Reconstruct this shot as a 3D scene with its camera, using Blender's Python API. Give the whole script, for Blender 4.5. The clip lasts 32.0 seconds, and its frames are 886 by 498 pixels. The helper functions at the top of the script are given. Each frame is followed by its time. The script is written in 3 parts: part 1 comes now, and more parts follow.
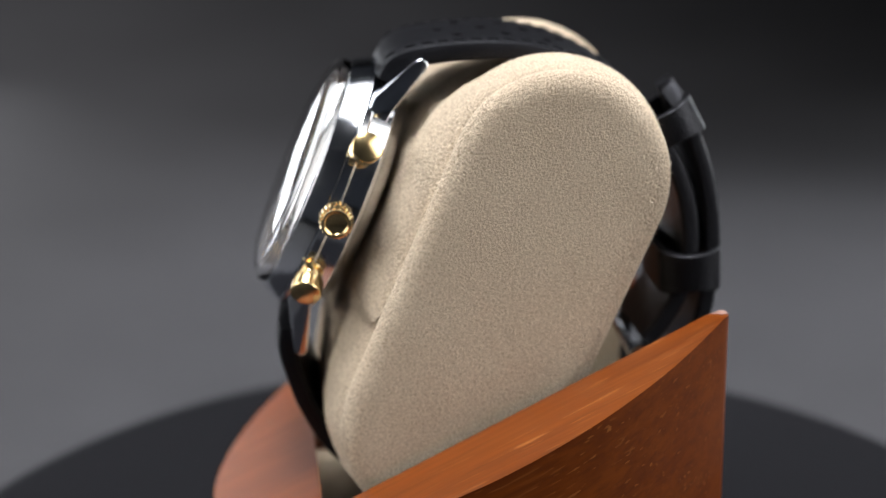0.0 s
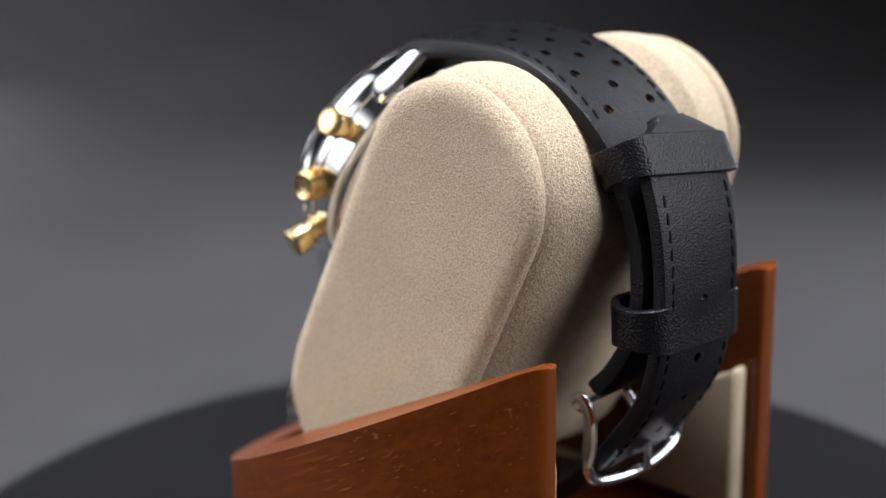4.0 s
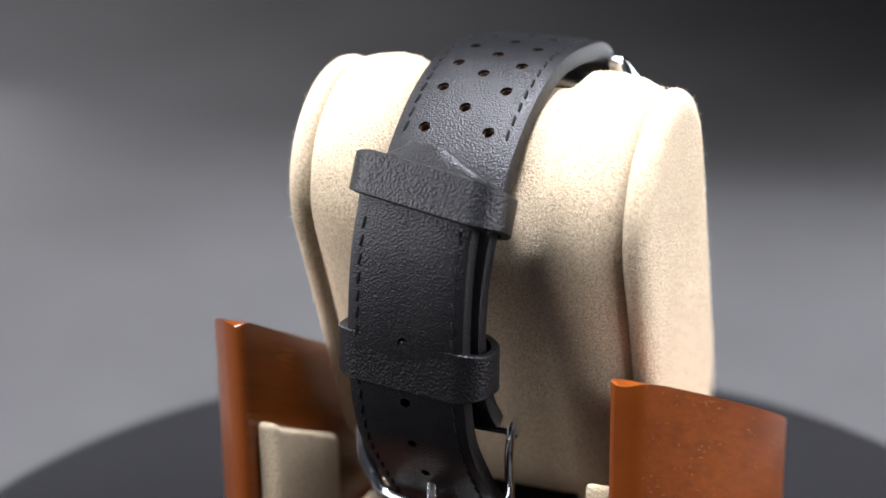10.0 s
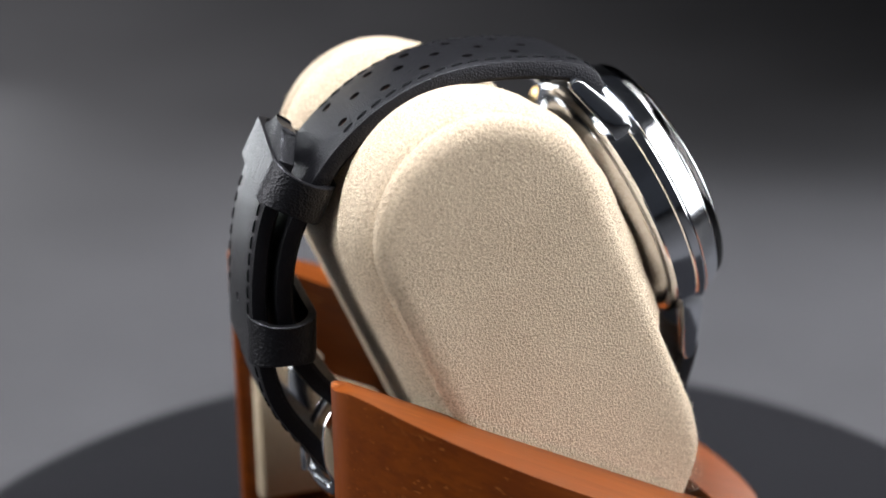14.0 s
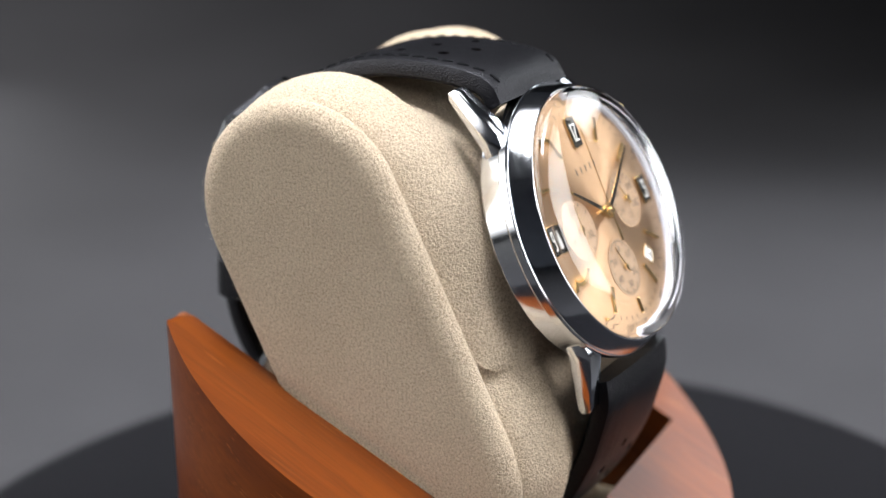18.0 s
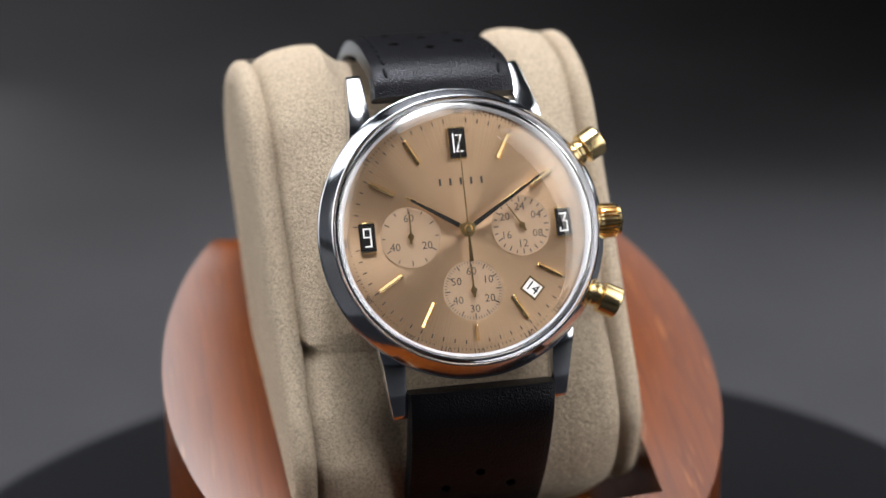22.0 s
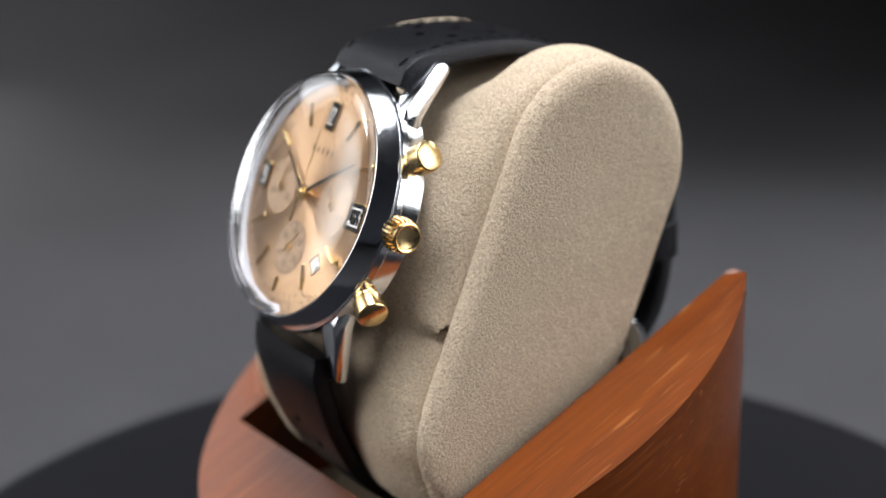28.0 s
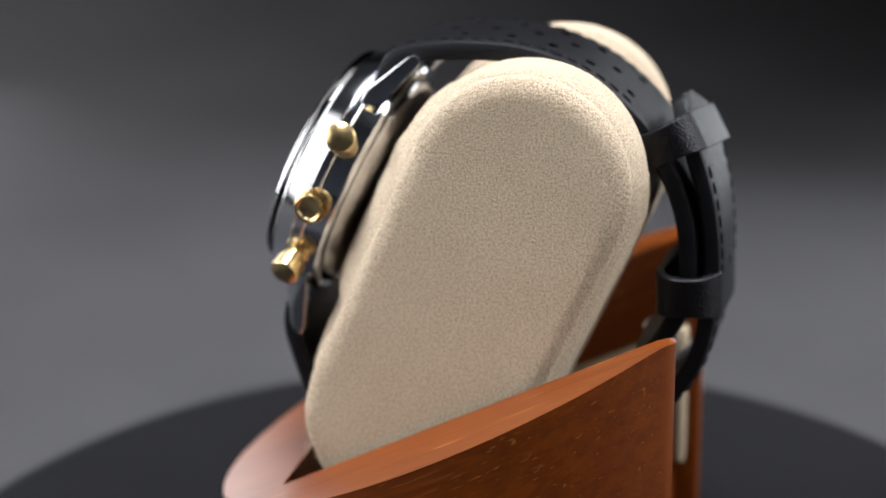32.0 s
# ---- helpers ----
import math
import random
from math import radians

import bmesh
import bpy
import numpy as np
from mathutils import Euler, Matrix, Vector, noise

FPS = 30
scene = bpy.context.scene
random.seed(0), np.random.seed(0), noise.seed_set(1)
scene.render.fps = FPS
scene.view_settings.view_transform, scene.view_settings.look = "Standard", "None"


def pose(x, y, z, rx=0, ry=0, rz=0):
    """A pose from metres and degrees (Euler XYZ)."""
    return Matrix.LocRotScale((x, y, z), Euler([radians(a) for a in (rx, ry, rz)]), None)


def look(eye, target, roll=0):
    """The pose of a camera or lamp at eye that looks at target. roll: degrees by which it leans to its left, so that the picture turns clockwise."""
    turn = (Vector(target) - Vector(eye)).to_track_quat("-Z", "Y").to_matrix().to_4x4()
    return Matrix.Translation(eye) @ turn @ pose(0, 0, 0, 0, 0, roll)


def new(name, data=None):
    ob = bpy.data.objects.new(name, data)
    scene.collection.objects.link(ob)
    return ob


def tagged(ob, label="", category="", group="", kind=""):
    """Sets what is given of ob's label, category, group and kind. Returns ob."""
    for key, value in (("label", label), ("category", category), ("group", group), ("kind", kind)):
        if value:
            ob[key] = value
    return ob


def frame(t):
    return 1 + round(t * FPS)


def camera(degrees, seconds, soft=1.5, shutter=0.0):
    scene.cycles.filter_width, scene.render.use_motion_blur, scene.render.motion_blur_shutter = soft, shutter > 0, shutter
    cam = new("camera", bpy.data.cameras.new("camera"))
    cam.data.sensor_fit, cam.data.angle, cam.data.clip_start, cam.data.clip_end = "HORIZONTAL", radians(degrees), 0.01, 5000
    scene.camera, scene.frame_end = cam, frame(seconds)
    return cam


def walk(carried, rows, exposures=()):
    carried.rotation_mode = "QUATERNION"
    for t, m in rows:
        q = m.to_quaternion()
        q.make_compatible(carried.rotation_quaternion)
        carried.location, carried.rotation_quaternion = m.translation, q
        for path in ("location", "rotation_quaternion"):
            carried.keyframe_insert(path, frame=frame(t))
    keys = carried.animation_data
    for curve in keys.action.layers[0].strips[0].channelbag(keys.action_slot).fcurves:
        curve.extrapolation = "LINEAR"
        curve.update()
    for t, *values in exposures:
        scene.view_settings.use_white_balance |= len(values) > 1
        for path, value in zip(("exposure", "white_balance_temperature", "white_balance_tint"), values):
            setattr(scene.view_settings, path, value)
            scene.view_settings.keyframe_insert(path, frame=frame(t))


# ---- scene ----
from mathutils import noise as lumps

# One unit is a metre; the lists below are in millimetres and are scaled by MM when they become meshes.
MM = 0.001
RATE = 11.877            # turntable speed, degrees a second
SECONDS = 32.0
AXIS_TO_STAND = Matrix.Translation((-0.005, -0.0005, 0)) @ pose(0, 0, 0, 0, 0, 1.0)


def turned(t):
    """Pose of everything that rides on the turntable."""
    return pose(0, 0, 0, 0, 0, -RATE * (t - 23.0)) @ AXIS_TO_STAND


# ---- camera ----
EXPOSURES = [(0, -1.17), (1, -1.04), (2, -0.90), (5, -1.1), (6, -1.1), (7, -0.88), (8, -0.5), (9, -0.2), (11, -0.02), (12, -0.22), (14, -0.60), (17, -0.65), (18, -0.95), (19, -1.45), (20, -1.65), (21, -1.70), (22, -1.56), (23, -1.41), (24, -1.33), (25, -1.33), (28, -1.28), (30, -1.15), (32, -0.98)]
cam = camera(30.0, SECONDS)
eye = Vector((0, -0.2395, 0.142))
still = look(eye, eye + Vector((-0.01920, 0.95148, -0.30712)), -0.896)
walk(cam, [(0, still), (SECONDS, still)], EXPOSURES)
cam.data.dof.use_dof = True
cam.data.dof.focus_distance = 0.2225
cam.data.dof.aperture_fstop = 12.0

# ---- light ----
world = bpy.data.worlds.new("dim_room")
scene.world = world
world.use_nodes = True
world.node_tree.nodes["Background"].inputs[0].default_value = (0.62, 0.68, 0.80, 1)
world.node_tree.nodes["Background"].inputs[1].default_value = 0.05


def softbox(name, at, target, wide, deep, watts, colour, spread):
    data = bpy.data.lights.new(name, "AREA")
    data.shape, data.size, data.size_y, data.energy, data.color = "RECTANGLE", wide, deep, watts, colour
    data.spread = radians(spread)
    ob = new(name, data)
    ob.matrix_world = look(at, target)
    return ob


# One overhead source split in two: narrow pool on the paper, added sheen box.
softbox("overhead_softbox", (0.03, 0.10, 0.465), (0.036, 0.133, 0.0), 0.40, 0.46, 2.05, (0.97, 0.98, 1.0), 26)
softbox("added_sheen_softbox", (-0.07, 0.10, 0.50), (-0.055, 0.015, 0.05), 0.62, 0.34, 1.12, (0.97, 0.98, 1.0), 46)
# Added fill aimed past the display, fitted to brighten the paper at the left.
softbox("added_paper_fill", (-0.41, 0.19, 0.48), (-0.53, 0.52, 0.05), 0.52, 0.42, 10.2, (1.0, 0.985, 0.97), 112)
softbox("left_softbox", (-0.60, -0.10, 0.36), (0.0, 0.0, 0.07), 0.78, 0.80, 3.5, (1.0, 0.985, 0.96), 63)
softbox("right_softbox", (0.60, -0.14, 0.36), (0.0, 0.0, 0.07), 0.66, 0.66, 4.4, (1.0, 0.99, 0.98), 95)
softbox("rear_left_softbox", (-0.52, 0.50, 0.42), (0.0, 0.0, 0.07), 0.34, 0.28, 0.30, (0.92, 0.96, 1.0), 70)
softbox("rear_right_softbox", (0.52, 0.50, 0.42), (0.0, 0.0, 0.07), 0.34, 0.28, 0.40, (0.92, 0.96, 1.0), 70)
softbox("low_left_softbox", (-0.36, 0.56, 0.024), (0.0, 0.0, 0.065), 0.26, 0.07, 0.18, (0.92, 0.96, 1.0), 80)
# Counterpart of the low left box, added to brighten the steel case.
softbox("added_low_right_fill", (0.40, 0.56, 0.024), (0.0, 0.0, 0.065), 0.26, 0.07, 0.12, (0.92, 0.96, 1.0), 80)

# ---- materials ----


def material(name, colour, rough=0.5, metal=0.0, **sockets):
    m = bpy.data.materials.new(name)
    m.use_nodes = True
    b = m.node_tree.nodes["Principled BSDF"]
    b.inputs["Base Color"].default_value = (*colour, 1)
    b.inputs["Roughness"].default_value = rough
    b.inputs["Metallic"].default_value = metal
    for key, value in sockets.items():
        b.inputs[key.replace("_", " ")].default_value = value
    return m


def node(m, kind, **values):
    n = m.node_tree.nodes.new(kind)
    for key, value in values.items():
        if key in n.inputs:
            n.inputs[key].default_value = value
    return n


def link(m, a, b):
    m.node_tree.links.new(a, b)


def coords(m, scale=(1, 1, 1), turn=(0, 0, 0)):
    tex = node(m, "ShaderNodeTexCoord")
    mp = node(m, "ShaderNodeMapping")
    mp.inputs["Scale"].default_value = scale
    mp.inputs["Rotation"].default_value = turn
    link(m, tex.outputs["Object"], mp.inputs["Vector"])
    return mp.outputs["Vector"]


def noise_of(m, vector, scale, detail=4.0, rough=0.55):
    n = node(m, "ShaderNodeTexNoise", Scale=scale, Detail=detail, Roughness=rough)
    link(m, vector, n.inputs["Vector"])
    return n.outputs["Fac"]


def ramp(m, fac, stops):
    r = node(m, "ShaderNodeValToRGB")
    e = r.color_ramp.elements
    while len(e) < len(stops):
        e.new(0.5)
    for el, (at, c) in zip(e, stops):
        el.position, el.color = at, (*c, 1)
    link(m, fac, r.inputs["Fac"])
    return r.outputs["Color"]


def mixed(m, fac, a, b, kind="MIX"):
    n = node(m, "ShaderNodeMix")
    n.data_type, n.blend_type = "RGBA", kind
    for value, i in ((fac, 0), (a, 6), (b, 7)):
        if hasattr(value, "links"):
            link(m, value, n.inputs[i])
        else:
            n.inputs[i].default_value = value if i == 0 else (*value, 1)
    return n.outputs[2]


def bump(m, height, strength, distance):
    b = node(m, "ShaderNodeBump", Strength=strength, Distance=distance)
    link(m, height, b.inputs["Height"])
    bs = m.node_tree.nodes["Principled BSDF"]
    old = bs.inputs["Normal"].links
    if old:
        link(m, old[0].from_socket, b.inputs["Normal"])
    link(m, b.outputs["Normal"], bs.inputs["Normal"])


def to(m, socket, name):
    link(m, socket, m.node_tree.nodes["Principled BSDF"].inputs[name])


def suede_material(name, light, dark):
    m = material(name, light, 0.95, 0.0, Sheen_Weight=0.12, Sheen_Roughness=0.4)
    v = coords(m)
    patches = noise_of(m, v, 70, 6, 0.7)
    nap = noise_of(m, v, 2900, 4, 0.66)
    fibre = noise_of(m, v, 5200, 3, 0.6)
    lumps_ = noise_of(m, v, 420, 4, 0.6)
    base = ramp(m, patches, [(0.32, dark), (0.68, light)])
    # Both ramps darken the hollows of the pile: its fine shade, put into colour.
    base = mixed(m, 0.9, base, ramp(m, nap, [(0.37, (0.63, 0.575, 0.515)), (0.57, (1, 1, 1))]), "MULTIPLY")
    to(m, mixed(m, 0.45, base, ramp(m, fibre, [(0.34, (0.76, 0.73, 0.69)), (0.60, (1, 1, 1))]), "MULTIPLY"), "Base Color")
    bump(m, patches, 0.22, 0.003)
    bump(m, lumps_, 0.35, 0.0009)
    bump(m, nap, 1.0, 0.0008)
    bump(m, fibre, 0.5, 0.00012)
    return m


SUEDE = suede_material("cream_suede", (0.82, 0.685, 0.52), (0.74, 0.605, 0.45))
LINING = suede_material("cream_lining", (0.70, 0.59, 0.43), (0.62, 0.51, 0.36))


NAP = material("suede_fibres", (0.80, 0.70, 0.55), 0.9)


def wood_material():
    m = material("varnished_wood", (0.22, 0.07, 0.025), 0.32, 0.0, Specular_IOR_Level=0.46)
    turned_by = node(m, "ShaderNodeMapping")
    turned_by.inputs["Rotation"].default_value = (radians(-25.6), 0, radians(3))
    link(m, coords(m), turned_by.inputs["Vector"])

    def along(stretch):
        mp = node(m, "ShaderNodeMapping")
        mp.inputs["Scale"].default_value = (1, stretch, 1)
        link(m, turned_by.outputs[0], mp.inputs["Vector"])
        return mp.outputs[0]
    streak = noise_of(m, along(0.03), 1000, 4, 0.6)
    broad = noise_of(m, along(0.12), 90, 3, 0.5)
    bands = noise_of(m, along(0.05), 460, 2, 0.5)
    pores = noise_of(m, along(0.07), 1500, 2, 0.5)
    dashes = noise_of(m, along(0.05), 2100, 1, 0.5)
    # pores are cut lengthways on the top and the sides, not on the end grain
    tex = node(m, "ShaderNodeTexCoord")
    sep = node(m, "ShaderNodeSeparateXYZ")
    link(m, tex.outputs["Normal"], sep.inputs[0])
    square = node(m, "ShaderNodeMath")
    square.operation = "MULTIPLY"
    link(m, sep.outputs["Y"], square.inputs[0])
    link(m, sep.outputs["Y"], square.inputs[1])
    lengthways = ramp(m, square.outputs[0], [(0.35, (1, 1, 1)), (0.75, (0.12, 0.12, 0.12))])
    base = ramp(m, broad, [(0.3, (0.122, 0.0245, 0.0012)), (0.7, (0.155, 0.0355, 0.0022))])
    grain = mixed(m, 0.28, base, ramp(m, streak, [(0.38, (0.42, 0.32, 0.26)), (0.60, (1, 1, 1))]), "MULTIPLY")
    grain = mixed(m, 0.38, grain, ramp(m, bands, [(0.40, (0.55, 0.47, 0.42)), (0.56, (1, 1, 1))]), "MULTIPLY")
    grain = mixed(m, 0.22, grain, ramp(m, pores, [(0.34, (0.3, 0.2, 0.15)), (0.47, (1, 1, 1))]), "MULTIPLY")
    spots = mixed(m, 1.0, ramp(m, dashes, [(0.64, (0, 0, 0)), (0.70, (0.55, 0.55, 0.55))]), ramp(m, bands, [(0.40, (1, 1, 1)), (0.52, (0.15, 0.15, 0.15))]), "MULTIPLY")
    grain = mixed(m, spots, grain, (0.33, 0.12, 0.030))
    to(m, mixed(m, lengthways, base, grain), "Base Color")
    to(m, ramp(m, streak, [(0.3, (0.325, 0.325, 0.325)), (0.7, (0.30, 0.30, 0.30))]), "Roughness")
    bump(m, pores, 0.12, 0.00008)
    bump(m, dashes, 0.10, 0.00010)
    return m


WOOD = wood_material()


def leather_material(name, colour, grain, depth):
    m = material(name, colour, 0.4, 0.0, Specular_IOR_Level=0.29)
    m.node_tree.nodes["Principled BSDF"].inputs["Specular Tint"].default_value = (0.86, 0.88, 1.0, 1)
    v = coords(m)
    cells = node(m, "ShaderNodeTexVoronoi", Scale=grain)
    cells.feature = "F1"
    link(m, v, cells.inputs["Vector"])
    pebble = noise_of(m, v, grain * 0.8, 5, 0.65)
    wrinkle = noise_of(m, coords(m, (0.45, 1, 1)), grain * 0.42, 6, 0.7)
    wear = noise_of(m, v, 120, 4, 0.6)
    to(m, ramp(m, wear, [(0.3, tuple(0.75 * c for c in colour)), (0.75, tuple(1.35 * c for c in colour))]), "Base Color")
    to(m, ramp(m, pebble, [(0.3, (0.42, 0.42, 0.42)), (0.7, (0.30, 0.30, 0.30))]), "Roughness")
    bump(m, cells.outputs["Distance"], 0.9 * depth, 0.00012)
    bump(m, pebble, 0.5 * depth, 0.00006)
    bump(m, wrinkle, 0.3, 0.00007)
    return m


LEATHER = leather_material("black_leather", (0.0042, 0.0042, 0.0052), 3700, 0.65)
LEATHER_GRAINED = leather_material("black_grained_leather", (0.0042, 0.0042, 0.0050), 2700, 0.8)
THREAD = material("black_thread", (0.005, 0.0055, 0.007), 0.9, 0.0, Specular_IOR_Level=0.12)
HOLE_BROWN = material("brown_hole_lining", (0.09, 0.045, 0.028), 0.8)


def metal_material(name, colour, rough):
    m = material(name, colour, rough, 1.0)
    v = coords(m)
    s = noise_of(m, v, 700, 4, 0.6)
    to(m, ramp(m, s, [(0.35, (rough * 0.85,) * 3), (0.75, (rough * 1.2,) * 3)]), "Roughness")
    return m


STEEL = metal_material("polished_steel", (0.82, 0.85, 0.90), 0.11)
STEEL_BACK = metal_material("satin_steel", (0.62, 0.62, 0.63), 0.16)
FLANGE = material("satin_silver", (0.50, 0.515, 0.575), 0.42, 0.15)
GOLD = metal_material("polished_gold", (0.86, 0.65, 0.33), 0.22)
GOLD_HAND = metal_material("gold_hand", (0.88, 0.66, 0.33), 0.17)
BLACK_GLOSS = material("black_inlay", (0.012, 0.011, 0.010), 0.25)
PRINT = material("dark_brown_print", (0.030, 0.020, 0.015), 0.5)
WHITE_PRINT = material("white_print", (0.80, 0.80, 0.80), 0.5)
DATE_WHITE = material("white_date_disc", (0.72, 0.70, 0.68), 0.6)


def dial_material(name, colour, rough, rings):
    m = material(name, colour, rough, 0.2 if rings else 0.95, Anisotropic=0.3 if rings else 0.95, Anisotropic_Rotation=0.25 if rings else 0.0)
    v = coords(m)
    sep = node(m, "ShaderNodeSeparateXYZ")
    link(m, v, sep.inputs[0])
    ang = node(m, "ShaderNodeMath")
    ang.operation = "ARCTAN2"
    link(m, sep.outputs["Y"], ang.inputs[0])
    link(m, sep.outputs["X"], ang.inputs[1])
    if rings:
        ln = node(m, "ShaderNodeVectorMath")
        ln.operation = "LENGTH"
        link(m, v, ln.inputs[0])
        wave = node(m, "ShaderNodeMath")
        wave.operation = "SINE"
        mul = node(m, "ShaderNodeMath")
        mul.operation = "MULTIPLY"
        mul.inputs[1].default_value = 38000
        link(m, ln.outputs["Value"], mul.inputs[0])
        link(m, mul.outputs[0], wave.inputs[0])
        bump(m, wave.outputs[0], 0.25, 0.00003)
    else:
        brush = node(m, "ShaderNodeTexNoise", Scale=110.0, Detail=6.0, Roughness=0.7)
        brush.noise_dimensions = "1D"
        link(m, ang.outputs[0], brush.inputs["W"])
        to(m, ramp(m, brush.outputs["Fac"], [(0.3, tuple(0.78 * c for c in colour)), (0.7, tuple(min(1, 1.16 * c) for c in colour))]), "Base Color")
        fine = node(m, "ShaderNodeTexNoise", Scale=260.0, Detail=2.0, Roughness=0.5)
        fine.noise_dimensions = "1D"
        link(m, ang.outputs[0], fine.inputs["W"])
        bump(m, fine.outputs["Fac"], 0.5, 0.000006)
    tan = node(m, "ShaderNodeTangent")
    tan.direction_type, tan.axis = "RADIAL", "Z"
    link(m, tan.outputs[0], m.node_tree.nodes["Principled BSDF"].inputs["Tangent"])
    return m


DIAL = dial_material("salmon_sunburst", (0.55, 0.372, 0.235), 0.38, False)
SUBDIAL = dial_material("salmon_azure", (0.335, 0.228, 0.147), 0.42, True)


def acrylic_material():
    m = material("clear_acrylic", (1, 1, 1), 0.0, 0.0, IOR=1.5, Transmission_Weight=1.0, Specular_IOR_Level=0.85)
    return m


ACRYLIC = acrylic_material()


def table_material(name, colour, rough, grain, gloss=0.15):
    m = material(name, colour, rough, 0.0, Specular_IOR_Level=gloss)
    v = coords(m)
    big = noise_of(m, v, 9, 4, 0.55)
    fine = noise_of(m, v, grain, 5, 0.6)
    base = ramp(m, big, [(0.3, tuple(0.88 * c for c in colour)), (0.7, tuple(1.12 * c for c in colour))])
    to(m, mixed(m, 0.5, base, ramp(m, fine, [(0.3, (0.85, 0.85, 0.85)), (0.7, (1, 1, 1))]), "MULTIPLY"), "Base Color")
    bump(m, fine, 0.2, 0.0004)
    return m


TABLE = table_material("grey_paper", (0.0415, 0.0415, 0.0458), 0.75, 600)
PLATTER = table_material("black_platter", (0.0078, 0.0078, 0.0092), 0.85, 900, 0.03)
# Pale, not dark: unseen room surfaces that lift the steel's dark reflections.
WALLS = table_material("pale_bounce_paint", (0.50, 0.53, 0.60), 0.8, 200)

# ---- mesh helpers ----


def part(name, bm, mat, parent=None, label="", m=None, flat=False, kind="", crease=38):
    """Links a bmesh, drawn in millimetres, as one mesh object, under parent where one is given."""
    bmesh.ops.recalc_face_normals(bm, faces=bm.faces[:])
    for v in bm.verts:
        v.co *= MM
    data = bpy.data.meshes.new(name)
    if not flat:
        for f in bm.faces:
            f.smooth = True
    bm.to_mesh(data)
    bm.free()
    if not flat:
        data.set_sharp_from_angle(angle=radians(crease))
    data.materials.append(mat)
    ob = new(name, data)
    if parent:
        ob.parent = parent
    if m is not None:
        ob.matrix_basis = m
    if label or kind:
        tagged(ob, label, kind=kind)
    return ob


def thing(name, label, category, group="", kind=""):
    return tagged(new(name), label, category, group, kind)


def grid_faces(bm, rings, closed=True, caps=True):
    vs = [[bm.verts.new(p) for p in ring] for ring in rings]
    n = len(vs[0])
    for a, b in zip(vs, vs[1:]):
        for i in range(n if closed else n - 1):
            j = (i + 1) % n
            bm.faces.new((a[i], a[j], b[j], b[i]))
    if caps:
        bm.faces.new(vs[0][::-1])
        bm.faces.new(vs[-1])
    return vs


def lathe(bm, profile, steps=96, m=None):
    """Turns (r, z) pairs round the z axis."""
    rings = []
    for k in range(steps):
        a = 2 * math.pi * k / steps
        rings.append((math.cos(a), math.sin(a)))
    vs = []
    for r, z in profile:
        if r < 1e-6:
            vs.append([bm.verts.new((0, 0, z))])
        else:
            vs.append([bm.verts.new((r * c, r * s, z)) for c, s in rings])
    made = [v for ring in vs for v in ring]
    for a, b in zip(vs, vs[1:]):
        for i in range(steps):
            j = (i + 1) % steps
            if len(a) == 1 and len(b) == 1:
                continue
            if len(a) == 1:
                bm.faces.new((a[0], b[j], b[i]))
            elif len(b) == 1:
                bm.faces.new((a[i], a[j], b[0]))
            else:
                bm.faces.new((a[i], a[j], b[j], b[i]))
    if m is not None:
        bmesh.ops.transform(bm, matrix=m, verts=made)
    return made


def box(bm, x0, x1, y0, y1, z0, z1, m=None):
    r = bmesh.ops.create_cube(bm, size=1.0)
    for v in r["verts"]:
        v.co = Vector(((x0 + x1) / 2 + v.co.x * (x1 - x0), (y0 + y1) / 2 + v.co.y * (y1 - y0), (z0 + z1) / 2 + v.co.z * (z1 - z0)))
    if m is not None:
        bmesh.ops.transform(bm, matrix=m, verts=r["verts"])
    return r["verts"]


def bevel_edges(bm, edges, offset, segments=2):
    bmesh.ops.bevel(bm, geom=edges, offset=offset, offset_type="OFFSET", segments=segments, profile=0.5, affect="EDGES", clamp_overlap=True)


def bevelled(bm, offset, segments=2, angle=30):
    bmesh.ops.recalc_face_normals(bm, faces=bm.faces[:])
    es = [e for e in bm.edges if len(e.link_faces) == 2 and e.calc_face_angle(0) > radians(angle)]
    bevel_edges(bm, es, offset, segments)


def spline(points, per=10):
    """A Catmull-Rom curve through points of any size."""
    pts = [Vector(p) for p in points]
    pts = [2 * pts[0] - pts[1]] + pts + [2 * pts[-1] - pts[-2]]
    out = []
    for a, b, c, d in zip(pts, pts[1:], pts[2:], pts[3:]):
        for k in range(per):
            t = k / per
            out.append(0.5 * (2 * b + (c - a) * t + (2 * a - 5 * b + 4 * c - d) * t * t + (3 * b - 3 * c + d - a) * t ** 3))
    out.append(pts[-2])
    return out


def offset_loop(loop, d):
    """A closed, anticlockwise (a, b) loop moved inwards by d."""
    n, out = len(loop), []
    for i in range(n):
        p, q, r = Vector(loop[i - 1]), Vector(loop[i]), Vector(loop[(i + 1) % n])
        t = (r - p).normalized()
        out.append(q + Vector((-t.y, t.x)) * d)
    return out

# ---- setting ----


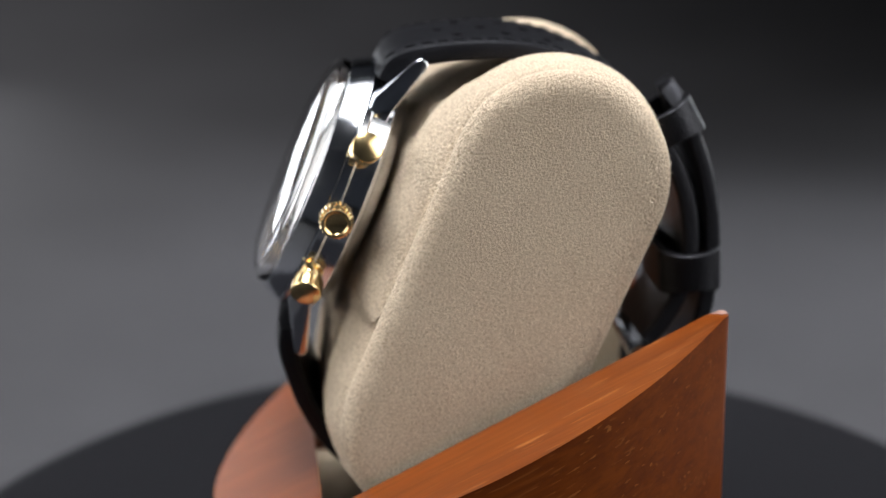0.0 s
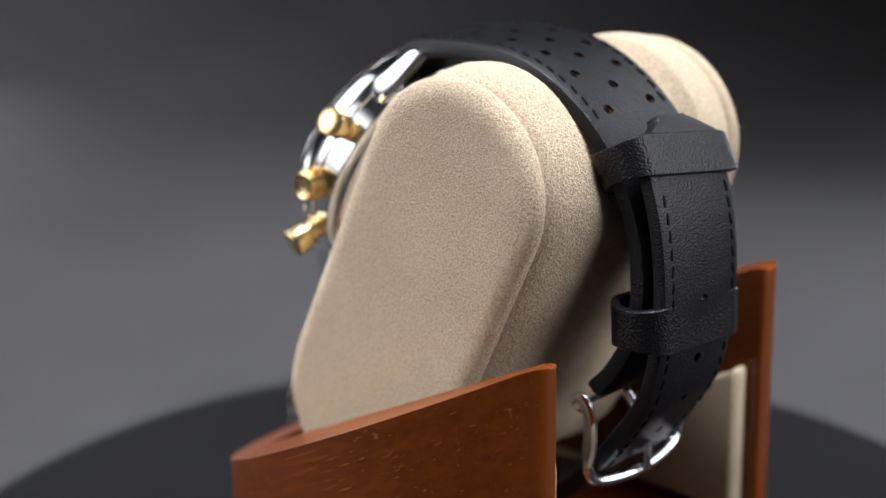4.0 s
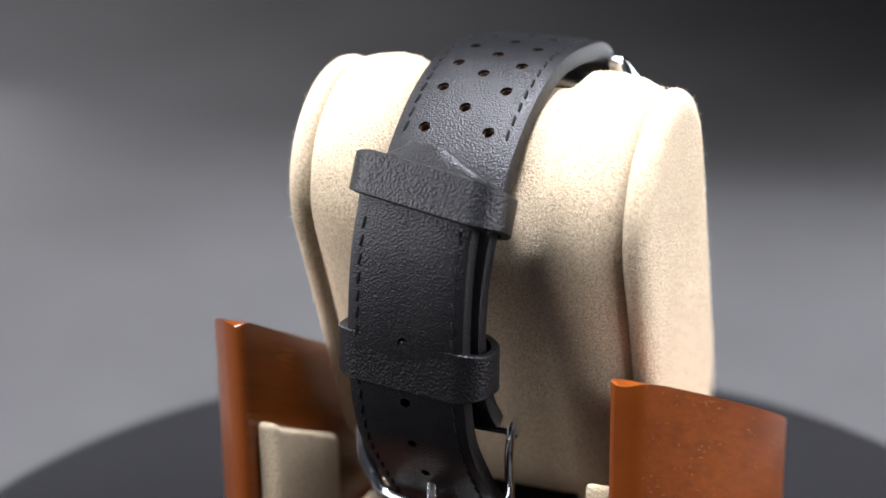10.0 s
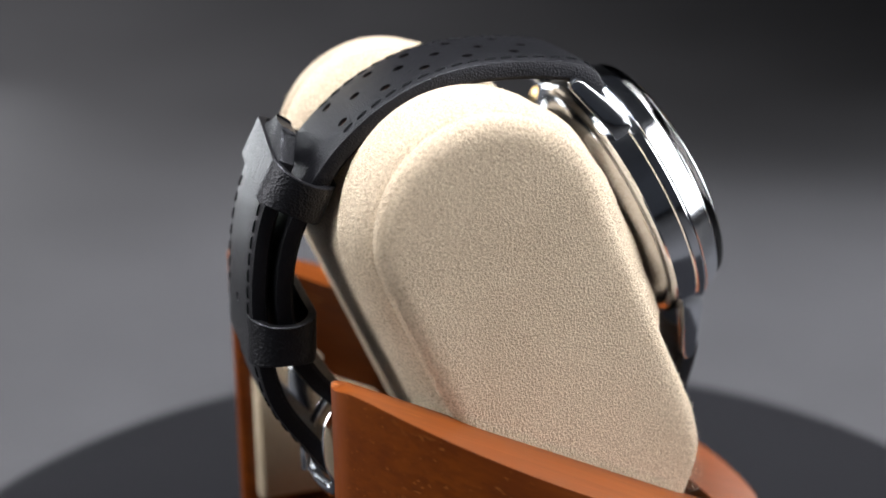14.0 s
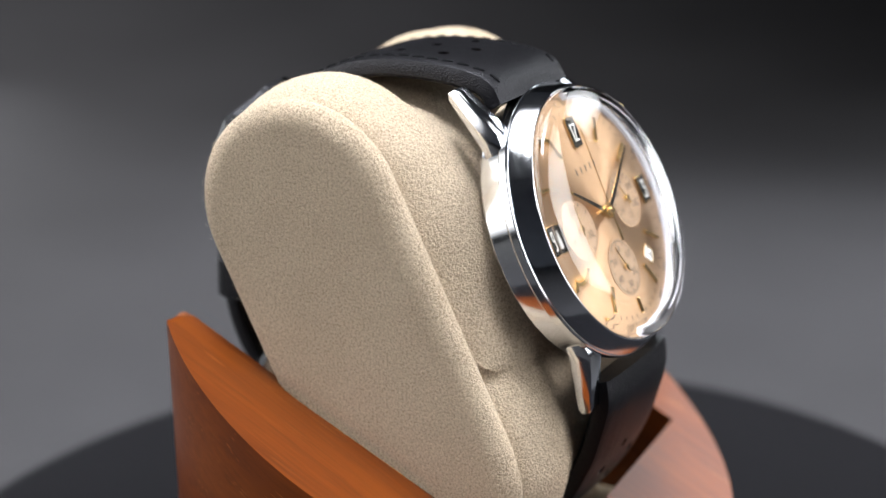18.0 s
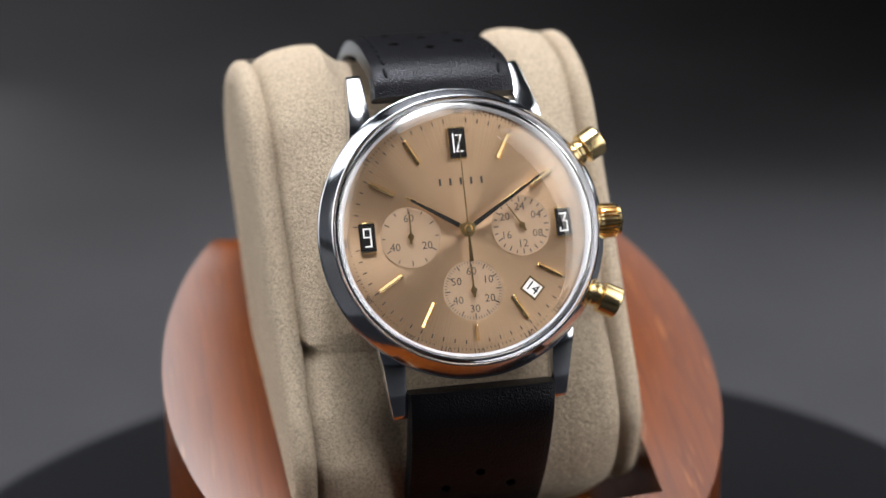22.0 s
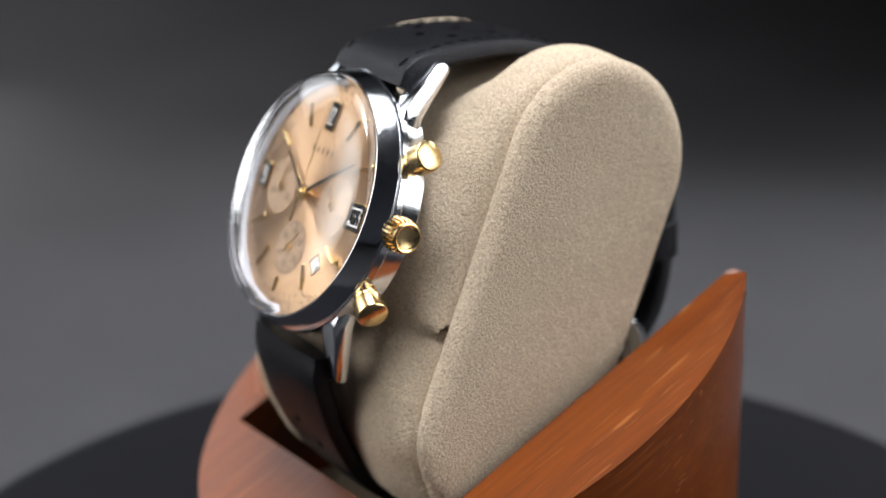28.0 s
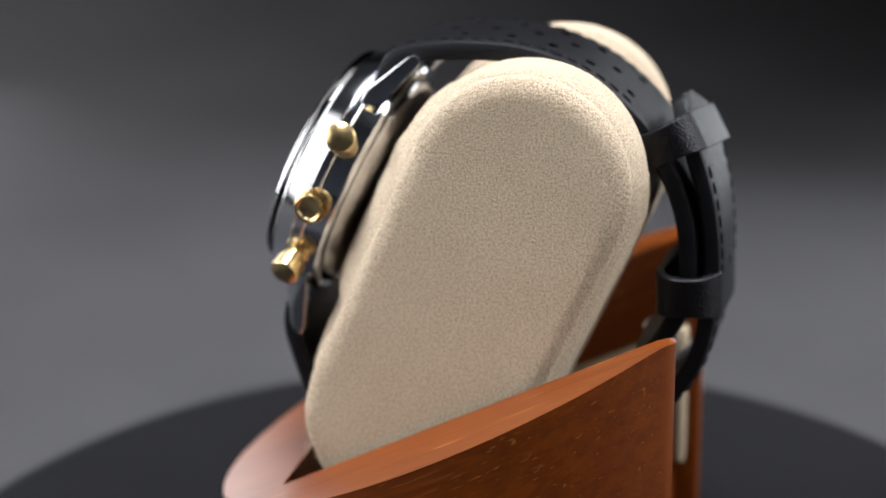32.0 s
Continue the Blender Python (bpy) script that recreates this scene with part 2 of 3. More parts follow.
def build_setting():
    bm = bmesh.new()
    rings = [[(-1500, y, z), (1500, y, z)] for y, z in
             [(-900, -32), (-300, -32), (300, -32), (600, -32), (760, -28), (860, -2), (930, 52), (970, 130), (985, 230), (990, 700)]]
    grid_faces(bm, rings, closed=False, caps=False)
    sheet = part("backdrop", bm, TABLE)
    tagged(sheet, "plain dark grey paper sweep under and behind the display", "backdrop", kind="structure")
    # Unseen room box, added to bounce light back onto the display.
    for name, (x0, x1, y0, y1, z0, z1) in {
            "wall_left": (-1600, -1500, -900, 1100, -60, 1500), "wall_right": (1500, 1600, -900, 1100, -60, 1500),
            "wall_behind": (-1600, 1600, -1000, -900, -60, 1500), "wall_far": (-1600, 1600, 1100, 1200, -60, 1500),
            "ceiling": (-1600, 1600, -1000, 1200, 1500, 1560), "floor": (-1600, 1600, -1000, 1200, -100, -60)}.items():
        bm = bmesh.new()
        box(bm, x0, x1, y0, y1, z0, z1)
        tagged(part(name, bm, WALLS, flat=True), "unseen pale blue-grey room surface that bounces light onto the steel", name.split("_")[0], kind="structure")


def build_turntable():
    t = thing("turntable", "round matt black rotating display platter on grey paper", "turntable")
    bm = bmesh.new()
    lathe(bm, [(0, 8), (92.0, 8), (94.2, 7.6), (96.2, 6.5), (97.4, 4.9), (98, 2.8), (98, -4), (97, -5), (0, -5)], 128)
    part("platter", bm, PLATTER, t)
    bm = bmesh.new()
    lathe(bm, [(0, -5), (68, -5), (70, -6), (70, -30), (72, -32), (0, -32)], 96)
    part("base", bm, PLATTER, t)
    return t


# ---- wooden stand ----
STAND_TURN = pose(0.1 * MM, 1.6 * MM, 0, 0, 0, 3.8)


def top_of(x, y):
    return 45.6 + 0.50 * y + 0.02 * x


def build_stand():
    t = thing("watch_stand", "round slant-cut reddish-brown varnished wooden watch stand on a black platter", "stand")
    R, x0, x1, yf, back = 43.2, -26.0, 27.5, -26.8, 31.3
    n, cut_back = 96, 1.5
    # from the right-hand back end, round the front, to the left-hand back end
    start = math.asin(back / R)
    end = -math.pi - start
    step = cut_back / R
    arc = [start + (end - start) * k / n for k in range(n + 1)]
    arc = [start - step] + [t_ for t_ in arc if end + step * 1.3 < t_ < start - step * 1.3] + [end + step]
    arc = [(R * math.cos(t_), R * math.sin(t_)) for t_ in arc]
    wing = R * math.cos(start)

    def tip(p, corner, q):
        p, corner, q = Vector(p), Vector(corner), Vector(q)
        return [tuple((1 - k / 7) ** 2 * p + 2 * (1 - k / 7) * k / 7 * corner + (k / 7) ** 2 * q) for k in range(1, 7)]
    outer = tip((x1, back - 1.0), (x1, back), (x1 + 1.0, back)) + [(x1 + 1.0, back), (wing - cut_back, back)] + tip((wing - cut_back, back), (wing, back), arc[0])
    outer += arc + tip(arc[-1], (-wing, back), (cut_back - wing, back)) + [(cut_back - wing, back), (x0 - 1.0, back)] + tip((x0 - 1.0, back), (x0, back), (x0, back - 1.0))
    wall = [back - 1.0, back - 2.5, back - 4.5, back - 8, 14, 0, -13]

    def lean(x, front, y):
        return front + (x - front) * (y - yf) / (back - yf)
    inner = [(lean(x0, -27.4, y), y) for y in wall] + [(-27.4, yf), (0, yf), (25.8, yf)] + [(lean(x1, 25.8, y), y) for y in reversed(wall)]
    loop = outer + inner
    bm = bmesh.new()
    low = [bm.verts.new((x, y, 8)) for x, y in loop]
    mid = [bm.verts.new((x, y, top_of(x, y))) for x, y in loop]
    for i in range(len(loop)):
        j = (i + 1) % len(loop)
        bm.faces.new((low[i], low[j], mid[j], mid[i]))
    bm.faces.new(low[::-1])
    bm.faces.new(mid)
    bm.verts.ensure_lookup_table()
    bm.edges.ensure_lookup_table()
    tops = [e for e in bm.edges if all(v.co.z > 15 for v in e.verts) and any(len(f.verts) > 30 for f in e.link_faces)]
    bevel_edges(bm, tops, 1.3, 4)
    reach = max(q[1] for q in outer)
    for v in bm.verts:
        near = 3.0 - (reach - v.co.y)
        if v.co.z > 40 and near > 0:
            v.co.z -= 1.2 - 0.4 * math.sqrt(max(0.0, 9.0 - near * near))
    bmesh.ops.triangulate(bm, faces=[f for f in bm.faces if len(f.verts) > 4])
    part("body", bm, WOOD, t, m=STAND_TURN)
    bm = bmesh.new()
    box(bm, -27.3, x1 - 0.3, yf + 0.01, 27, 8.2, 17)
    part("slot_floor", bm, WOOD, t, m=STAND_TURN)
    bm = bmesh.new()
    box(bm, -26.4, 25.4, yf + 0.3, 0.0, 17, 19)
    bevelled(bm, 0.7)
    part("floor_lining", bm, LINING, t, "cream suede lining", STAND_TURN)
    for side, front, thick, rise in ((-1, -27.4, 3.2, 0.0), (1, 25.8, 2.6, 1.6)):
        bm = bmesh.new()
        rings = []
        for y, more in ((8.0, -0.5), (9.0, 0), (15, 0), (22, 0), (26.6, 0.1), (27.4, 0.7), (28.2, 0.9), (29.0, 0.5)):
            zt = 43.4 + rise + 0.48 * (y - 29) + more * 0.6
            face = lean(x0 if side < 0 else x1, front, y) - 0.2 * side
            rings.append([(face, y, 19), (face - side * (thick + more * 0.6), y, 19), (face - side * (thick + more * 0.6), y, zt), (face, y, zt)])
        grid_faces(bm, rings)
        bevelled(bm, 0.8, 3, 50)
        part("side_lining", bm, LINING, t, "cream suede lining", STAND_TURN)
    return t


# ---- cushion ----
LEAN = pose(-2.1 * MM, 0, 59.8 * MM, 0, -1.9, 3.0) @ pose(0, 0, -60 * MM)


def cushion_loop(step=False):
    c, r, slope = Vector((10.2, 78.9)), 15.8, math.atan2(1, 0.456)
    d = Vector((math.cos(slope), math.sin(slope)))
    back_n = Vector((d.y, -d.x))
    b0, b1 = c + back_n * r, c - back_n * r
    out = []
    for k in range(14):
        out.append(b0 - d * 35 * (1 - k / 14))
    a0 = math.atan2(back_n.y, back_n.x)
    for k in range(37):
        a = a0 + math.pi * k / 36
        out.append(c + r * Vector((math.cos(a), math.sin(a))))
    run = [40 * k / 26 for k in range(1, 27)]
    seam = (b1.y - 59.0) / d.y
    if step:
        run = sorted(run + [seam - 0.45, seam - 0.15, seam + 0.15, seam + 0.45])
    front = [b1 - d * k for k in run]
    if step:
        n = Vector((-d.y, d.x))
        front = [p - n * (0.0 if k < seam else 1.5 * math.exp(-(k - seam) / 5)) for k, p in zip(run, front)]
    out += front
    low = front[-1]
    out += spline([low, (-22.1, 43.0), (-21.0, 37.5), (-18.5, 32.8), (-13.0, 29.2), (-6.0, 28.2), (2.0, 30.0), (7.0, 34.0)], 5)[1:]
    out.append(Vector((8.9, 37.5)))
    return out


def build_cushion():
    t = thing("watch_cushion", "cream suede watch cushion with rounded sides in a wooden stand", "cushion")
    half, lip = 26.2, 3.5
    loop = cushion_loop(True)
    bm = bmesh.new()
    w = half - lip
    rings = []
    total = len(loop)
    # the strap presses into the top and the back of the soft core, and the front swells towards the watch
    press = [max(0.0, min(1.0, (k - 15) / 8)) if k < 30 else max(0.0, min(1.0, 1 - (k - 42) / 8)) for k in range(total)]
    belly = [max(0.0, min(1.0, (20 - k) / 8)) for k in range(total)]
    swell = [max(0, min(1, (k - 44) / 10)) * max(0.25, min(1, (p.y - 40) / 22)) for k, p in enumerate(loop)]
    for x, d, dip in [(-w - 0.6, 2.6, 0), (-w + 0.1, 1.2, 0), (-w + 1.0, 0.1, 0), (-w + 3.2, -0.9, 0), (-16.8, -1.3, 0), (-15, -1.4, 0), (-13, -1.3, 0.1), (-11.6, -0.7, 0.9), (-9.8, -0.8, 2.4), (-6.5, -0.85, 2.6), (-3.2, -0.9, 2.8), (0, -0.9, 2.8), (3.6, -0.9, 2.8), (7.3, -0.85, 2.8),
                      (11.0, -0.8, 2.9), (12.8, -1.0, 1.5), (14.6, -1.1, 0.3), (16.6, -1.0, 0), (w - 3.2, -0.6, 0), (w - 1.0, 0.1, 0), (w - 0.1, 1.2, 0), (w + 0.6, 2.6, 0)]:
        ins = offset_loop(loop, 1.0)
        out = 4.0 * max(0.0, 1 - abs(x / w) ** 3)
        ring = []
        for q, r, p, s, b in zip(ins, loop, press, swell, belly):
            fold = s * (0.55 * lumps.noise(Vector((x * 0.16, r.x * 0.10, r.y * 0.10))) + 0.30 * lumps.noise(Vector((x * 0.4 + 7, r.x * 0.22, r.y * 0.22))))
            ring.append((x, *(r + (q - r) * (d + dip * p - out * (s + 0.35 * b) + fold))))
        rings.append(ring)
    grid_faces(bm, rings)
    shell = [[Vector(v) for v in ring] for ring in rings[1:-1]]
    part("core", bm, SUEDE, t, m=LEAN)
    loop = cushion_loop()
    for side in (-1, 1):
        bm = bmesh.new()
        rings = []
        for x, d in [(w - 0.2, 1.9), (w + 0.1, 1.0), (w + 0.5, 0.4), (w + 1.0, 0.08), (w + 1.6, 0.0), (w + 2.2, 0.15), (w + 2.7, 0.5), (w + 3.0, 1.0), (half - 0.2, 1.6), (half - 0.06, 2.4), (half, 3.4), (half, 5.2)]:
            rings.append([(side * x, p.x, p.y) for p in offset_loop(loop, d)])
        grid_faces(bm, rings)
        part("side_panel", bm, SUEDE, t, m=LEAN)
    # raised nap, thickest along the rolled edges
    rng = random.Random(4)
    bm = bmesh.new()
    edge = cushion_loop()
    inner = offset_loop(edge, 1.0)
    n = len(edge)
    for k in range(12000):
        i = rng.randrange(n)
        f = rng.random()
        p, q = edge[i].lerp(edge[(i + 1) % n], f), inner[i].lerp(inner[(i + 1) % n], f)
        out = (p - q).normalized()
        side = rng.choice((-1, 1))
        across = rng.uniform(w - 6, half - 0.8) if rng.random() < 0.8 else rng.uniform(half - 0.8, half)
        sink = 0.0 if across < half - 0.9 else 1.2
        base = Vector((side * across, *(p - out * (sink + 0.1))))
        way = Vector((side * rng.uniform(-0.3, 0.9), out.x, out.y)) + Vector([rng.uniform(-0.7, 0.7) for _ in range(3)])
        way = way.normalized() * (rng.uniform(0.15, 0.45) if rng.random() < 0.985 else rng.uniform(0.7, 1.4))
        wide = Vector([rng.uniform(-1, 1) for _ in range(3)]).cross(way).normalized() * 0.018
        bm.faces.new([bm.verts.new(base + wide), bm.verts.new(base - wide), bm.verts.new(base + way)])
    # short pilled fibres on the flat sides and all over the core
    def tuft(base, out, tall, wide_):
        way = (out * rng.uniform(0.3, 1.0) + Vector([rng.uniform(-1, 1) for _ in range(3)])).normalized() * rng.uniform(0.5, 1.0) * tall
        wide = Vector([rng.uniform(-1, 1) for _ in range(3)]).cross(way).normalized() * rng.uniform(0.4, 1.0) * wide_
        bm.faces.new([bm.verts.new(base + wide), bm.verts.new(base - wide), bm.verts.new(base + way)])
    low, high = [min(p[i] for p in edge) for i in (0, 1)], [max(p[i] for p in edge) for i in (0, 1)]
    middle = Vector((10.2, 78.9))
    slope = Vector((0.456, 1.0)).normalized()
    for k in range(42000):
        p = Vector((rng.uniform(low[0], high[0]), rng.uniform(low[1], high[1])))
        run = (p - middle).dot(slope)
        if (p - middle - slope * max(-48.0, min(0.0, run))).length > 13.6 or p.y < 36:
            continue
        side = rng.choice((-1, 1))
        tuft(Vector((side * (half - 0.03), p.x, p.y)), Vector((side, 0, 0)), 0.26, 0.085)
    for k in range(14000):
        i, j = rng.randrange(len(shell) - 1), rng.randrange(10, len(shell[0]) - 1)
        p, q, r = shell[i][j], shell[i + 1][j], shell[i][j + 1]
        out = (q - p).cross(r - p).normalized()
        if out.dot(p - Vector((p.x, 0, 60))) < 0:
            out = -out
        tuft(p + (q - p) * rng.random() + (r - p) * rng.random(), out, 0.30, 0.085)
    tagged(part("nap", bm, NAP, t, m=LEAN), kind="stuff")
    return t


# ---- watch ----
DIAL_AT = pose(-1.72 * MM, -23.53 * MM, 75.31 * MM, 65.77, 0, 0.9)


CASE_AT = DIAL_AT @ pose(0, 0, 0, 0, 0, 2.2)


def bar(bm, a, b, width, z0, z1, width_b=None):
    """A flat bar from a to b in the dial's plane, between two heights."""
    a, b = Vector(a), Vector(b)
    n = Vector((-(b - a).y, (b - a).x)).normalized()
    wb = width if width_b is None else width_b
    q = [a + n * width / 2, a - n * width / 2, b - n * wb / 2, b + n * wb / 2]
    lo = [bm.verts.new((p.x, p.y, z0)) for p in q]
    hi = [bm.verts.new((p.x, p.y, z1)) for p in q]
    for i in range(4):
        j = (i + 1) % 4
        bm.faces.new((lo[i], lo[j], hi[j], hi[i]))
    bm.faces.new(lo[::-1])
    bm.faces.new(hi)


def polar(r, degrees):
    """A point on the dial, clockwise from twelve."""
    a = radians(degrees)
    return (r * math.sin(a), r * math.cos(a))


def lettering(name, text, size, at, turn, z, mat, parent, squeeze=1.0, label=""):
    cu = bpy.data.curves.new(name, "FONT")
    cu.body, cu.size, cu.align_x, cu.align_y = text, size, "CENTER", "CENTER"
    cu.resolution_u, cu.extrude = 2, 0.012
    ob = bpy.data.objects.new(name, cu)
    scene.collection.objects.link(ob)
    data = bpy.data.meshes.new_from_object(ob.evaluated_get(bpy.context.evaluated_depsgraph_get()))
    bpy.data.objects.remove(ob)
    bm = bmesh.new()
    bm.from_mesh(data)
    bpy.data.meshes.remove(data)
    bmesh.ops.transform(bm, matrix=Matrix.Translation((at[0], at[1], z)) @ pose(0, 0, 0, 0, 0, -turn) @ Matrix.Diagonal((squeeze, 1, 1, 1)), verts=bm.verts[:])
    return part(name, bm, mat, parent, label, flat=True)


def stroke(bm, pts, width, z0, z1):
    for a, b in zip(pts, pts[1:]):
        a, b = Vector(a), Vector(b)
        d = (b - a).normalized() * width / 2
        bar(bm, a - d, b + d, width, z0, z1)


def disc_bm(r, z0, z1, steps=64, at=(0, 0), inner=0.0):
    bm = bmesh.new()
    if inner:
        prof = [(inner, z0), (inner, z1), (r, z1), (r, z0), (inner, z0)]
    else:
        prof = [(0, z1), (r, z1), (r, z0), (0, z0)]
    lathe(bm, prof, steps)
    bmesh.ops.translate(bm, vec=(at[0], at[1], 0), verts=bm.verts[:])
    return bm


SUBDIALS = {"left": (-7.75, -0.35), "right": (7.75, 0.1), "low": (0.1, -8.2)}


def build_dial(w):
    bm = disc_bm(18.3, -0.5, 0, 128)
    dial = part("dial", bm, DIAL, w, "salmon sunburst dial", DIAL_AT)
    # minute track and tachymeter ticks, printed
    bm = bmesh.new()
    for k in range(60):
        if k % 15:
            bar(bm, polar(14.9, 6 * k), polar(15.5, 6 * k), 0.16, 0.0, 0.02)
    part("minute_track", bm, PRINT, dial, kind="stuff")
    bm = bmesh.new()
    for k in range(180):
        if k % 5:
            bar(bm, polar(16.1, 2 * k), polar(16.35, 2 * k), 0.10, 0.0, 0.02)
        elif k % 10 == 5:
            bar(bm, polar(16.0, 2 * k), polar(16.8, 2 * k), 0.12, 0.0, 0.02)
    part("tachymeter_track", bm, PRINT, dial, kind="stuff")
    scale = {60: 2, 65: 332, 70: 309, 75: 289, 80: 268, 90: 240, 100: 215, 110: 196, 120: 180, 140: 154, 160: 135, 200: 108, 240: 90, 300: 71, 500: 43}
    for number, at in scale.items():
        turn = at if not 100 < at < 260 else at + 180
        lettering("tachymeter_number", str(number), 1.42, polar(16.72, at), turn, 0.01, PRINT, dial, 0.78)
    for k, letter in enumerate("TACHYMETER"):
        at = 9 + k * 3.2
        lettering("tachymeter_letter", letter, 1.1, polar(16.72, at), at, 0.01, PRINT, dial)
    # the maker's mark, as plain bars
    bm = bmesh.new()
    for k in range(5):
        x = -2.9 + 1.45 * k
        bar(bm, (x, 6.3), (x, 7.25), 0.32, 0.0, 0.02)
    part("maker_mark", bm, PRINT, dial)
    # applied indices, each a polished bar with a roof-shaped top
    for hour in (1, 2, 4, 5, 6, 7, 8, 10, 11):
        r0, r1, wide = (12.9, 15.1, 0.36) if hour == 6 else (10.9, 14.7, 0.56)
        along = Vector(polar(1, 30 * hour))
        across = Vector((along.y, -along.x))
        bm = bmesh.new()
        rings = []
        for r, low in ((r0, 0.34), (r0 + 0.12, 0.48), (r1 - 0.12, 0.48), (r1, 0.34)):
            p = along * r
            rings.append([(*(p + across * wide / 2), 0.0), (*(p + across * wide / 2), 0.22), (*p, low), (*(p - across * wide / 2), 0.22), (*(p - across * wide / 2), 0.0)])
        grid_faces(bm, rings)
        part("index", bm, GOLD_HAND, dial, "polished gold index", flat=True)
    # black numeral blocks
    shapes = {
        "12": ((0, 12.0), 2.35, 4.5, [[(-0.55, -1.0), (-0.55, 1.0)], [(-0.15, 0.85), (0.55, 0.85), (-0.15, -0.95), (0.62, -0.95)]]),
        "3": ((13.65, 0.0), 2.25, 4.2, [[(-0.5, 0.95), (0.45, 0.95), (0.0, 0.15), (0.5, 0.15), (0.5, -0.95), (-0.5, -0.95), (-0.5, -0.6)]]),
        "9": ((-13.65, 0.0), 2.25, 4.2, [[(0.45, 0.05), (-0.45, 0.05), (-0.45, 0.95), (0.45, 0.95), (0.45, -0.95), (-0.3, -0.95)]])}
    for name, ((x, y), wide, tall, lines) in shapes.items():
        bm = bmesh.new()
        box(bm, x - wide / 2, x + wide / 2, y - tall / 2, y + tall / 2, 0, 0.40)
        bevelled(bm, 0.12, 1)
        block = part("numeral_block", bm, GOLD_HAND, dial, "gold-edged black numeral block")
        bm = bmesh.new()
        box(bm, x - wide / 2 + 0.03, x + wide / 2 - 0.03, y - tall / 2 + 0.22, y + tall / 2 - 0.22, 0.35, 0.43)
        part("black_face", bm, BLACK_GLOSS, block)
        bm = bmesh.new()
        for pts in lines:
            stroke(bm, [(x + a, y + b * 1.25) for a, b in pts], 0.20, 0.43, 0.46)
        part("numeral", bm, WHITE_PRINT, block)
    # subdials
    for name, (x, y) in SUBDIALS.items():
        bm = disc_bm(4.15, 0.0, 0.03, 64)
        sub = part("subdial", bm, SUBDIAL, dial, "finely ringed salmon subdial", pose(x * MM, y * MM, 0))
        bm = disc_bm(4.22, 0.0, 0.05, 64, (0, 0), 4.14)
        part("rim", bm, DIAL, sub)
        bm = bmesh.new()
        if name == "low":
            for k in range(60):
                bar(bm, polar(3.95, 6 * k), polar(3.6 if k % 5 else 3.2, 6 * k), 0.09 if k % 5 else 0.16, 0.03, 0.05)
        else:
            for k in range(12 if name == "left" else 24):
                a = 360 * k / (12 if name == "left" else 24)
                bar(bm, polar(3.9, a), polar(3.2 if k % 2 == 0 else 3.45, a), 0.16, 0.03, 0.05)
        part("ticks", bm, PRINT, sub, kind="stuff")
        numbers = {"left": (("60", 0), ("20", 120), ("40", 240)), "right": (("24", 0), ("04", 60), ("08", 120), ("12", 180), ("16", 240), ("20", 300)),
                   "low": (("60", 0), ("10", 60), ("20", 120), ("30", 180), ("40", 240), ("50", 300))}[name]
        for text, at in numbers:
            r = 2.55
            lettering("subdial_number", text, 1.5, polar(r, at), 0, 0.04, PRINT, sub)
    # date
    turn = pose(8.35 * MM, -8.6 * MM, 0, 0, 0, -43)
    bm = bmesh.new()
    box(bm, -1.15, 1.15, -1.0, 1.0, 0.005, 0.03)
    window = part("date_window", bm, DATE_WHITE, dial, "white date window", turn)
    lettering("date_number", "14", 1.9, (0, 0), 0, 0.04, BLACK_GLOSS, window)
    bm = bmesh.new()
    for a, b in (((-1.3, 1.05), (1.3, 1.05)), ((-1.3, -1.05), (1.3, -1.05)), ((-1.2, -1.0), (-1.2, 1.0)), ((1.2, -1.0), (1.2, 1.0))):
        bar(bm, a, b, 0.2, 0.0, 0.09)
    part("frame", bm, GOLD_HAND, window)
    return dial


def hand_bm(r0, r1, wide, tip, z, thick=0.16, point=0.0):
    bm = bmesh.new()
    bar(bm, (0, r0), (0, r1), wide, z, z + thick, tip)
    if point:
        bar(bm, (0, r1), (0, r1 + point), tip, z, z + thick, 0.08)
    return bm


